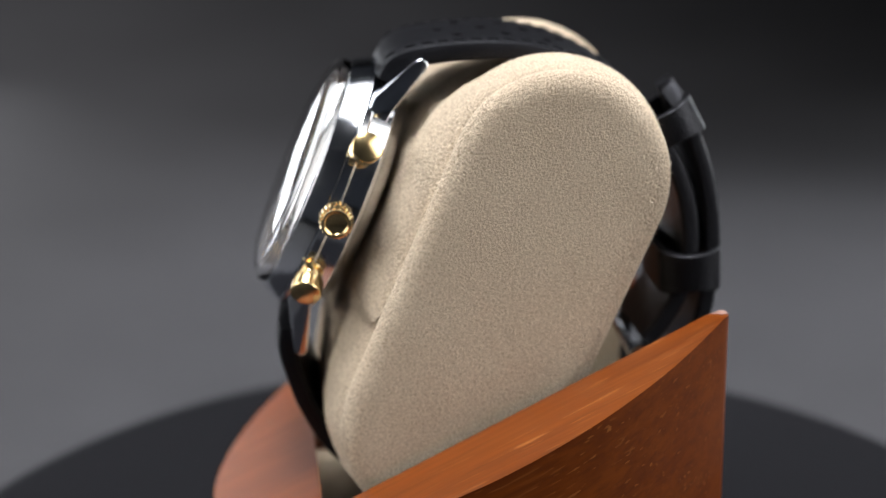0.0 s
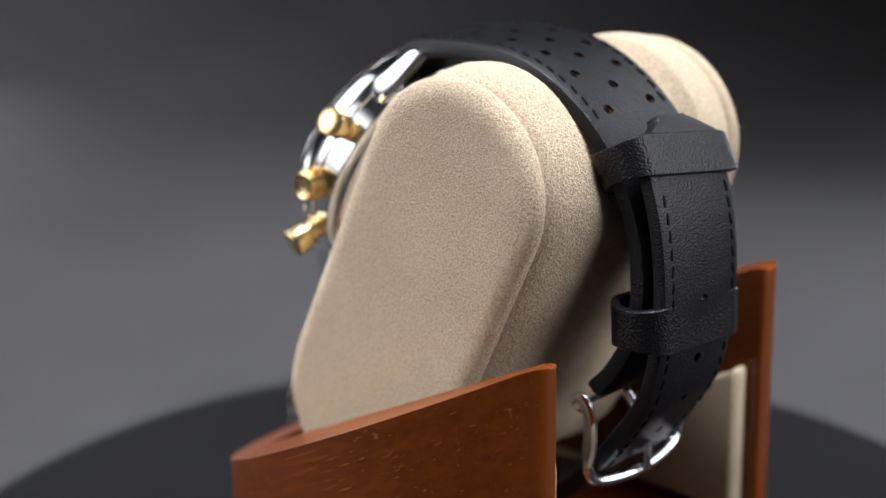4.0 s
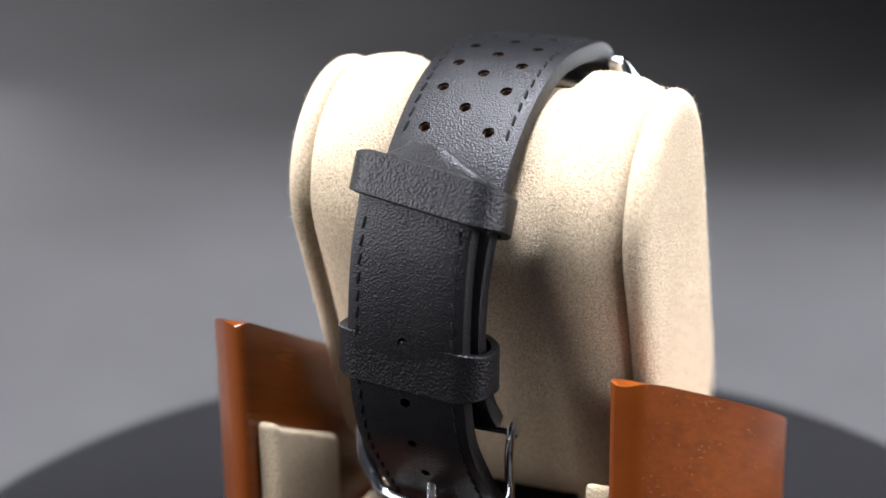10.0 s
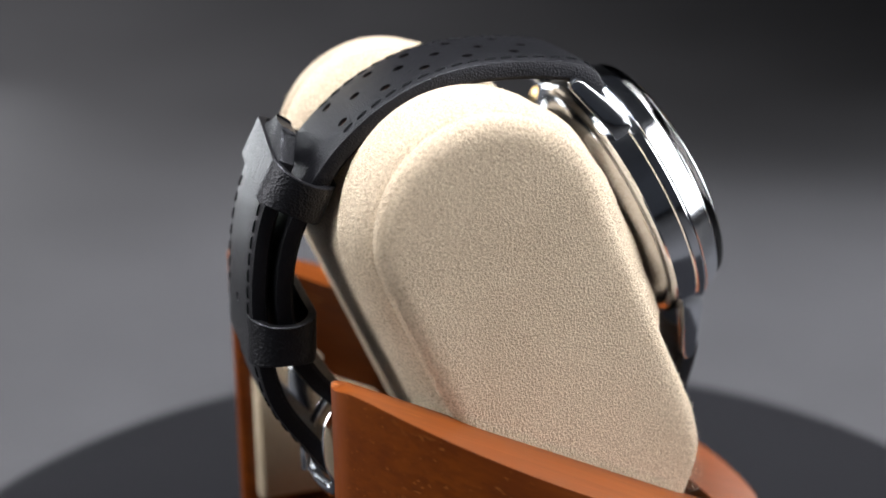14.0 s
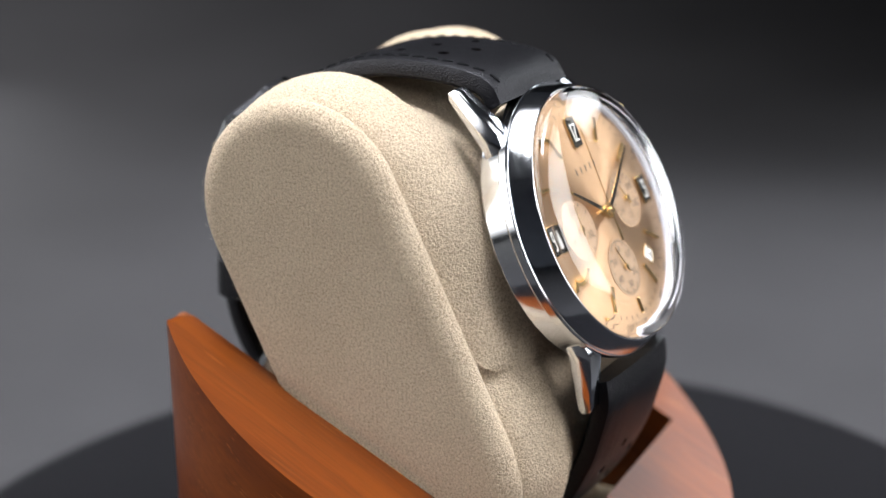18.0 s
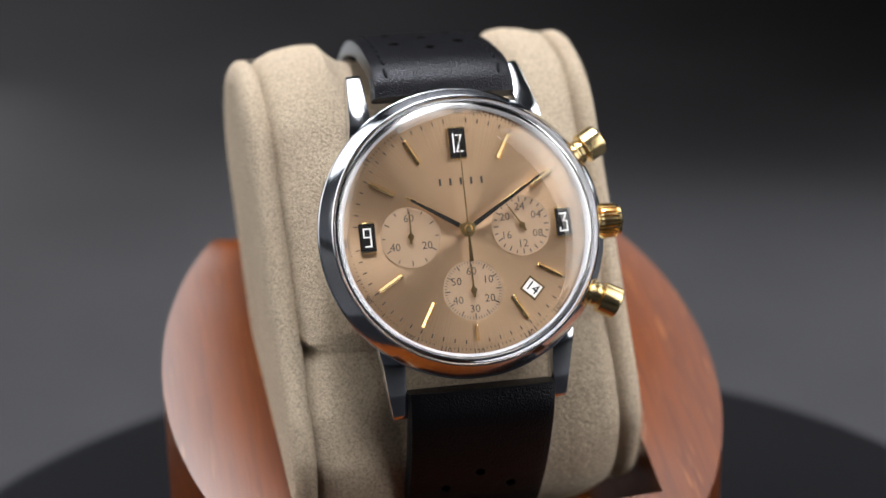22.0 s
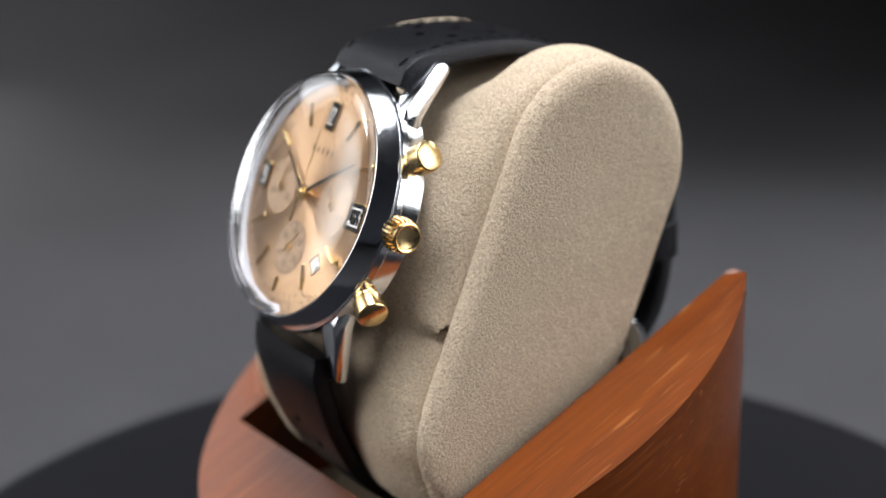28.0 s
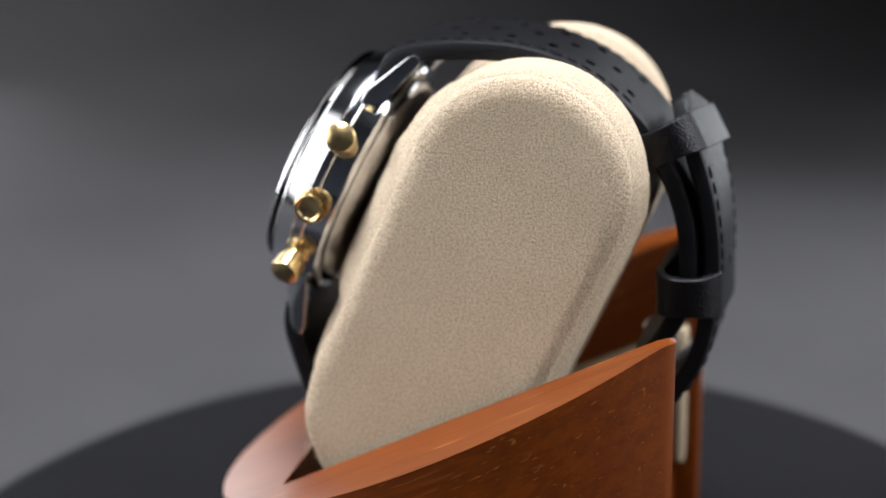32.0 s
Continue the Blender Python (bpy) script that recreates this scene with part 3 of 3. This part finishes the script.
def build_hands(w):
    for name, at, length, wide, z in (("hour_hand", 302, 8.9, 0.80, 0.75), ("minute_hand", 58.5, 13.2, 0.76, 1.05)):
        bm = hand_bm(-1.0, length, wide, 0.42, z, point=0.55)
        bevelled(bm, 0.05, 1)
        hand = part(name, bm, GOLD_HAND, w, "slim gold hand with a black stripe", DIAL_AT @ pose(0, 0, 0, 0, 0, -at))
        bm = hand_bm(1.2, length - 0.3, 0.66, 0.34, z + 0.15, 0.03)
        part("stripe", bm, BLACK_GLOSS, hand)
    bm = hand_bm(-1.5, 13.0, 0.20, 0.10, 1.4, 0.1)
    bar(bm, (0, -4.4), (0, -1.2), 0.55, 1.4, 1.5, 0.3)
    part("chronograph_hand", bm, GOLD_HAND, w, "thin gold hand", DIAL_AT)
    bm = bmesh.new()
    lathe(bm, [(0, 1.75), (0.45, 1.75), (0.55, 1.6), (0.55, 1.3), (1.0, 1.28), (1.0, 0.7), (0.6, 0.65), (0.6, 0.0), (0, 0)], 40)
    part("hand_pinion", bm, GOLD, w, "", DIAL_AT)
    seconds = None
    for name, at, length in (("left", 2, 3.5), ("right", 328, 3.2), ("low", 6, 3.5)):
        x, y = SUBDIALS[name]
        place = DIAL_AT @ pose(x * MM, y * MM, 0)
        bm = hand_bm(-1.0, length, 0.34, 0.12, 0.4, 0.10)
        lathe(bm, [(0, 0.62), (0.42, 0.58), (0.45, 0.3), (0.3, 0.25), (0.3, 0.05), (0, 0.05)], 24)
        ob = part("subdial_hand", bm, GOLD_HAND, w, "", place @ pose(0, 0, 0, 0, 0, -at))
        if name == "low":
            seconds = (ob, place)
    return seconds


def build_case(w):
    bm = bmesh.new()
    lathe(bm, [(17.0, -0.6), (18.5, -0.6), (18.5, -1.4), (19.75, -1.4), (19.98, -1.55), (20.05, -1.75), (20.0, -2.75), (19.9, -2.95), (19.72, -3.1), (19.5, -6.0), (19.35, -6.25), (18.9, -6.6), (18.0, -6.75), (17.0, -6.75), (17.0, -0.6)], 144)
    case = part("case", bm, STEEL, w, "polished steel case", DIAL_AT, crease=12)
    bm = bmesh.new()
    rounded = [(p.x, p.y) for p in spline([(18.5, 1.46), (18.86, 0.82), (19.2, 0.18), (19.54, -0.48), (19.86, -1.14)], 3)]
    lathe(bm, [(18.2, -1.38), (18.2, 1.42), (18.26, 1.50), (18.42, 1.52)] + rounded + [(19.9, -1.25), (19.84, -1.34), (19.7, -1.38), (18.2, -1.38)], 144)
    part("bezel", bm, STEEL, w, "polished steel bezel", DIAL_AT, crease=14)
    bm = bmesh.new()
    lathe(bm, [(0, -8.8), (15.5, -8.6), (16.6, -8.2), (17.6, -7.3), (17.9, -6.8), (16.5, -6.8), (0, -6.8)], 96)
    part("case_back", bm, STEEL_BACK, w, "satin steel case back", DIAL_AT, crease=20)
    bm = bmesh.new()
    lathe(bm, [(17.0, 0.02), (17.15, 0.45), (17.45, 0.75), (17.8, 0.92), (18.15, 0.95), (18.15, 0.02), (17.0, 0.02)], 128)
    part("inner_flange", bm, FLANGE, w, "silver inner flange ring", DIAL_AT, crease=12)
    # domed crystal
    def dome(wall):
        return [(p.x, p.y) for p in spline(wall, 6)]
    outer = dome([(18.15, 1.02), (18.12, 2.2), (17.75, 2.95), (16.9, 3.52), (15.3, 4.08), (12.5, 4.5), (7.0, 4.85), (0, 5.0)])
    inner = dome([(0, 4.0), (7.0, 3.85), (12.0, 3.5), (14.8, 3.05), (16.2, 2.5), (16.95, 1.9), (17.2, 1.4), (17.25, 1.02)])
    bm = bmesh.new()
    lathe(bm, outer + inner + outer[:1], 128)
    bmesh.ops.remove_doubles(bm, verts=bm.verts[:], dist=0.001)
    ob = part("crystal", bm, ACRYLIC, w, "clear domed acrylic crystal", DIAL_AT)
    ob.visible_shadow = False
    # lugs
    profile = [(13.8, -1.95), (16.6, -2.1), (23.5, -5.6), (24.1, -6.3), (24.0, -7.4), (23.0, -7.7), (15.5, -5.2), (13.8, -5.0)]
    for sx in (-1, 1):
        for sy in (-1, 1):
            bm = bmesh.new()
            rings = []
            for k in range(2):
                ring = []
                for u, n in profile:
                    tip = (u - 13.5) / 12
                    x = (10.35 if k == 0 else 13.9 - 1.7 * tip) * sx
                    ring.append((x, u * sy, n + (-0.25 if k else 0)))
                rings.append(ring)
            grid_faces(bm, rings)
            bevelled(bm, 0.22, 2)
            part("lug", bm, STEEL, w, "polished steel lug", CASE_AT)
    # crown and pushers
    def along(degrees):
        return DIAL_AT @ pose(0, 0, -3.2 * MM, 0, 0, degrees) @ pose(0, 0, 0, 0, 90, 0)
    bm = bmesh.new()
    lathe(bm, [(0, 18.8), (1.5, 18.8), (1.6, 19.9), (1.9, 20.0), (1.95, 20.4), (1.95, 21.9), (2.0, 22.2), (2.15, 22.35), (2.15, 22.75), (1.95, 22.85), (1.75, 22.8), (1.5, 22.5), (0.8, 22.35), (0, 22.3)], 52)
    crown = part("crown", bm, GOLD, w, "fluted gold crown with a dished end", along(0.35))
    for k in range(24):
        bm = bmesh.new()
        rot = pose(0, 0, 0, 0, 0, 360 * k / 24)
        rings = []
        for z, r in ((19.7, 2.1), (20.0, 2.48), (20.4, 2.55), (22.0, 2.42), (22.25, 2.1)):
            rings.append([Vector((1.75, -0.19, z)), Vector((1.75, 0.19, z)), Vector((r, 0.12, z)), Vector((r, -0.12, z))])
        grid_faces(bm, rings)
        bmesh.ops.transform(bm, matrix=rot, verts=bm.verts[:])
        part("flute", bm, GOLD, crown)
    for at in (29.2, -28.8):
        bm = bmesh.new()
        lathe(bm, [(0, 18.6), (1.95, 18.6), (2.0, 19.3), (1.75, 19.7), (1.45, 19.8), (1.45, 20.2), (1.7, 20.35), (1.75, 20.7), (1.7, 20.95), (1.45, 21.05), (1.45, 21.5), (0, 21.5)], 48)
        p = part("pusher", bm, GOLD, w, "gold chronograph pusher", along(at))
        bm = bmesh.new()
        lathe(bm, [(0, 21.45), (1.95, 21.45), (2.2, 21.6), (2.25, 23.9), (2.2, 24.1), (2.05, 24.22), (0, 24.28)], 56)
        part("cap", bm, GOLD, p)
    return case


# ---- strap ----
def strap_rings(path, width, thick, padding):
    """Cross-sections along a path of (x, y, z): width and thickness are functions of the share of length."""
    rings, frames = [], []
    n = len(path)
    lengths = [0.0]
    for a, b in zip(path, path[1:]):
        lengths.append(lengths[-1] + (b - a).length)
    for i, p in enumerate(path):
        t = (path[min(i + 1, n - 1)] - path[max(i - 1, 0)]).normalized()
        side = Vector((1, 0, 0))
        side = (side - t * side.dot(t)).normalized()
        out = side.cross(t).normalized()
        s = lengths[i] / lengths[-1]
        hw, th = width(s) / 2, thick(s)
        pad = padding(s)
        ring = []
        for a, b in [(-1, -0.30), (-1, 0.12), (-0.97, 0.36), (-0.90, 0.44), (-0.80, 0.46), (-0.66, 0.5 + 0.5 * pad), (-0.33, 0.5 + pad), (0, 0.5 + pad * 1.1),
                     (0.33, 0.5 + pad), (0.66, 0.5 + 0.5 * pad), (0.80, 0.46), (0.90, 0.44), (0.97, 0.36), (1, 0.12), (1, -0.30), (0.94, -0.47), (0.5, -0.5), (-0.5, -0.5), (-0.94, -0.47)]:
            ring.append(p + side * hw * a + out * th * b)
        rings.append(ring)
        frames.append((p, t, side, out, hw, th, lengths[i]))
    return rings, frames


def stitches(frames, first, last, parent, share=0.80):
    total = frames[-1][6]
    for sgn in (-1, 1):
        bm = bmesh.new()
        at, i = first, 0
        while at < total - last:
            while i < len(frames) - 2 and frames[i + 1][6] < at:
                i += 1
            f, g = frames[i], frames[i + 1]
            k = (at - f[6]) / max(1e-6, g[6] - f[6])
            p = f[0].lerp(g[0], k) + f[2] * f[4] * share * sgn + f[3] * f[5] * 0.47
            t, side, out = f[1], f[2], f[3]
            lean = (t + side * 0.14 * sgn).normalized()
            m = Matrix((( *side,), (*lean,), (*out,))).transposed().to_4x4()
            m.translation = p
            lathe_m = m @ pose(0, 0, 0, 90, 0, 0)
            lathe(bm, [(0, -0.9), (0.16, -0.78), (0.23, -0.4), (0.23, 0.4), (0.16, 0.78), (0, 0.9)], 6, lathe_m)
            at += 2.35
        part("stitching", bm, THREAD, parent, "black thread stitching", kind="stuff")


def cut(bm, cutter):
    """The first bmesh less the second."""
    made = []
    for b in (bm, cutter):
        d = bpy.data.meshes.new("cut")
        bmesh.ops.recalc_face_normals(b, faces=b.faces[:])
        b.to_mesh(d)
        b.free()
        made.append(new("cut", d))
    mod = made[0].modifiers.new("cut", "BOOLEAN")
    mod.operation, mod.object, mod.solver = "DIFFERENCE", made[1], "EXACT"
    bpy.context.view_layer.update()
    data = bpy.data.meshes.new_from_object(made[0].evaluated_get(bpy.context.evaluated_depsgraph_get()))
    out = bmesh.new()
    out.from_mesh(data)
    for o in made:
        bpy.data.objects.remove(o)
    bpy.data.meshes.remove(data)
    return out


def hole_cutter(frames, spots, radius, depth, lift=0.6):
    bm = bmesh.new()
    for at, across in spots:
        i = min(range(len(frames)), key=lambda k: abs(frames[k][6] - at))
        p, t, side, out, hw, th, _ = frames[i]
        m = Matrix(((*side,), (*t,), (*out,))).transposed().to_4x4()
        m.translation = p + side * across + out * (th * lift)
        lathe(bm, [(0, 1.5), (radius, 1.5), (radius, -depth), (0, -depth)], 20, m)
    return bm


def keeper_bm(centre, tangent, wide, deep, band, thick, shift=0.0):
    t = Vector(tangent).normalized()
    side = Vector((1, 0, 0))
    out = side.cross(t).normalized()
    c = Vector(centre)
    loop = []
    r = 3.1
    for sx, sy, a0 in ((1, 1, 0), (-1, 1, 90), (-1, -1, 180), (1, -1, 270)):
        for k in range(9):
            a = radians(a0 + 11.25 * k)
            loop.append((sx * (wide / 2 - r) + r * math.cos(a), sy * (deep / 2 - r) + r * math.sin(a), math.cos(a), math.sin(a)))
    bm = bmesh.new()
    rings = []
    for a, b, nx, ny in loop:
        ring = []
        for e, f in ((0, -1), (0, 1), (0.85, 1), (1, 0.95), (1, -0.95), (0.85, -1)):
            ring.append(c + side * (a + nx * thick * e) + out * (b + ny * thick * e) + t * (f * band / 2 * (1 - 0.2 * abs(2 * a / wide) ** 6) + shift * a))
        rings.append(ring)
    rings.append(rings[0])
    grid_faces(bm, rings, caps=False)
    bmesh.ops.remove_doubles(bm, verts=bm.verts[:], dist=0.001)
    return bm


def inset_path(pts, d):
    """Centre line of a strap whose outer face runs through pts, seen from the side."""
    out = []
    pts = [Vector(p) for p in pts]
    for i, p in enumerate(pts):
        t = (pts[min(i + 1, len(pts) - 1)] - pts[max(i - 1, 0)]).normalized()
        n = Vector((1, 0, 0)).cross(t).normalized()
        out.append(p - n * d)
    return out


def build_strap(w):
    # upper length: from the upper lugs over the cushion to the buckle
    outer = spline([(-2.2, -13.9, 92.3), (-2.2, -12.5, 94.6), (-2.2, -9.8, 96.1), (-2.3, -5.0, 96.9), (-2.4, 0.5, 97.2), (-2.6, 7.0, 96.9), (-2.8, 13.2, 95.4), (-2.9, 19.6, 92.2),
                    (-2.9, 25.4, 87.4), (-2.7, 29.5, 82.2), (-2.3, 32.5, 77.0), (-2.0, 34.3, 71.0), (-1.7, 34.8, 64.0), (-1.5, 33.5, 57.5), (-1.2, 30.5, 52.0), (-0.9, 27.3, 48.4)], 8)
    path = inset_path(outer, 1.6)
    rings, frames = strap_rings(path, lambda s: 20.2 - 2.0 * min(1, 2 * s) + 0.8 * s, lambda s: 3.2 - 0.3 * min(1, 3 * s), lambda s: 0.05)
    bm = bmesh.new()
    grid_faces(bm, rings)
    total = frames[-1][6]
    top = [f for f in frames if f[0].z > 80]
    spots = []
    for ys, across in (((22.0, 16.5, 10.9, 4.9, -1.3), (-4.7, 4.7)), ((19.1, 13.6, 8.0, 1.9, -4.4), (0.0,))):
        for y in ys:
            at = min(top, key=lambda f: abs(f[0].y - y))[6]
            spots += [(at, a) for a in across]
    bm = cut(bm, hole_cutter(frames, spots, 0.84, 1.9, 0.75))
    upper = part("upper_strap", bm, LEATHER, w, "black leather strap with rows of punched holes")
    stitches(frames, 3, 42, upper)
    for at, across in spots:
        i = min(range(len(frames)), key=lambda k: abs(frames[k][6] - at))
        p, t, side, out, hw, th, _ = frames[i]
        m = Matrix(((*side,), (*t,), (*out,))).transposed().to_4x4()
        m.translation = p + side * across + out * (th * 0.545)
        bm = bmesh.new()
        lathe(bm, [(0.835, -0.45), (0.835, -1.45), (0.72, -1.45), (0.72, -0.45), (0.835, -0.45)], 16, m)
        part("hole_edge", bm, HOLE_BROWN, upper, "brown raw leather")
    # lower length: from the lower lugs under the cushion, through the buckle and up over the upper length
    outer = spline([(-0.8, -29.6, 54.5), (-0.8, -30.0, 51.0), (-0.8, -29.2, 47.0), (-0.9, -27.0, 40.2), (-1.0, -22.6, 32.8), (-1.2, -14.6, 26.2), (-1.4, -4.0, 23.4), (-1.6, 8.0, 23.8),
                    (-1.7, 18.2, 28.0), (-1.4, 25.4, 34.6), (-1.3, 31.2, 42.0), (-1.4, 35.7, 49.0), (-1.6, 37.7, 57.0), (-1.8, 38.1, 66.0), (-2.0, 37.0, 75.0), (-2.3, 34.7, 82.4), (-2.4, 33.3, 86.0), (-2.5, 31.8, 88.5), (-2.55, 31.4, 89.1)], 8)
    path = inset_path([Vector(p) for p in reversed(outer)], 1.5)

    def wide(s):
        full = 17.4 + 3.4 * max(0, (s - 0.4) / 0.6)
        return full * min(1.0, 0.30 + s / 0.036)
    rings, frames = strap_rings(path, wide, lambda s: 2.6 + 0.6 * s, lambda s: 0.05)
    bm = bmesh.new()
    grid_faces(bm, rings)
    total = frames[-1][6]
    spots = [(d, 0.0) for d in (26.0, 34.6, 41.4, 48.0)] + [(total - 13.0, 0.0), (total - 16.2, -4.7), (total - 16.2, 4.7), (total - 19.4, 0.0), (total - 22.6, -4.7), (total - 22.6, 4.7)]
    bm = cut(bm, hole_cutter(frames, spots, 0.75, 2.0))
    lower = part("lower_strap", bm, LEATHER, w, "black leather strap end with buckle holes")
    stitches(frames, 11, 75, lower)
    bm = keeper_bm((-2.6, 30.2, 82.0), (0, 0.46, -0.89), 20.8, 7.4, 6.2, 1.15, -0.16)
    part("keeper", bm, LEATHER_GRAINED, w, "black leather keeper loop", crease=24)
    bm = keeper_bm((-1.6, 33.3, 60.2), (0, 0.04, -1.0), 20.2, 7.4, 7.2, 1.15, -0.08)
    part("keeper", bm, LEATHER_GRAINED, w, "black leather keeper loop", crease=24)
    # buckle: a wire frame with a tongue
    pts = spline([(-11.8, 24.4, 47.2), (-12.0, 25.8, 48.2), (-12.2, 27.2, 46.4), (-12.2, 27.4, 42.6), (-12.0, 26.8, 38.6), (-10.6, 27.0, 35.8), (-6.0, 27.6, 34.8), (-1.2, 27.8, 34.6),
                  (3.6, 27.6, 34.8), (8.2, 27.0, 35.8), (9.6, 26.8, 38.6), (9.8, 27.4, 42.6), (9.8, 27.2, 46.4), (9.6, 25.8, 48.2), (9.4, 24.4, 47.2)], 8)
    bm = bmesh.new()
    n = len(pts) - 1
    tube(bm, pts, 0.9, 14, [1 + 1.1 * max(0.0, min(1.0, (abs(2 * k / n - 1) - 0.36) / 0.16)) * (1 - 0.45 * max(0.0, (abs(2 * k / n - 1) - 0.85) / 0.15)) for k in range(n + 1)])
    buckle = part("buckle", bm, STEEL, w, "polished steel tongue buckle")
    bm = bmesh.new()
    tube(bm, [Vector((-11.8, 24.4, 47.2)), Vector((9.4, 24.4, 47.2))], 0.6, 10)
    part("bar", bm, STEEL, buckle)
    bm = bmesh.new()
    tube(bm, spline([(-1.2, 24.4, 47.2), (-1.2, 27.0, 44.0), (-1.2, 29.0, 39.5), (-1.2, 29.2, 35.2)], 6), 0.75, 10)
    part("tongue", bm, STEEL, buckle)


def tube(bm, pts, r, sides, flat=None):
    rings = []
    up = Vector((0.01, 0.99, 0.1)).normalized()
    for i, p in enumerate(pts):
        t = (pts[min(i + 1, len(pts) - 1)] - pts[max(i - 1, 0)]).normalized()
        a = t.cross(up)
        if a.length < 1e-3:
            a = t.cross(Vector((1, 0, 0)))
        a.normalize()
        b = t.cross(a).normalized()
        up = b if b.dot(up) > 0 else -b
        f = flat[i] if flat else 1.0
        rings.append([p + (a * math.cos(2 * math.pi * k / sides) / f ** 0.4 + up * math.sin(2 * math.pi * k / sides) * f) * r for k in range(sides)])
    grid_faces(bm, rings)


def build_watch():
    w = thing("wrist_watch", "steel chronograph watch, salmon dial, black strap, buckled round a cushion", "watch")
    build_case(w)
    build_dial(w)
    seconds = build_hands(w)
    build_strap(w)
    return w, seconds


build_setting()
turntable = build_turntable()
stand = build_stand()
cushion = build_cushion()
watch, seconds_hand = build_watch()


def motions():
    """The turntable turns and carries stand, cushion and watch; the small seconds hand runs."""
    times = [1.0 * k for k in range(33)]
    for rider in (stand, cushion, watch):
        walk(rider, [(t, turned(t)) for t in times])
    walk(turntable, [(t, pose(0, 0, 0, 0, 0, -RATE * (t - 23.0))) for t in times])
    hand, place = seconds_hand
    walk(hand, [(t, place @ pose(0, 0, 0, 0, 0, -6.0 * (t - 22.0))) for t in times])


motions()
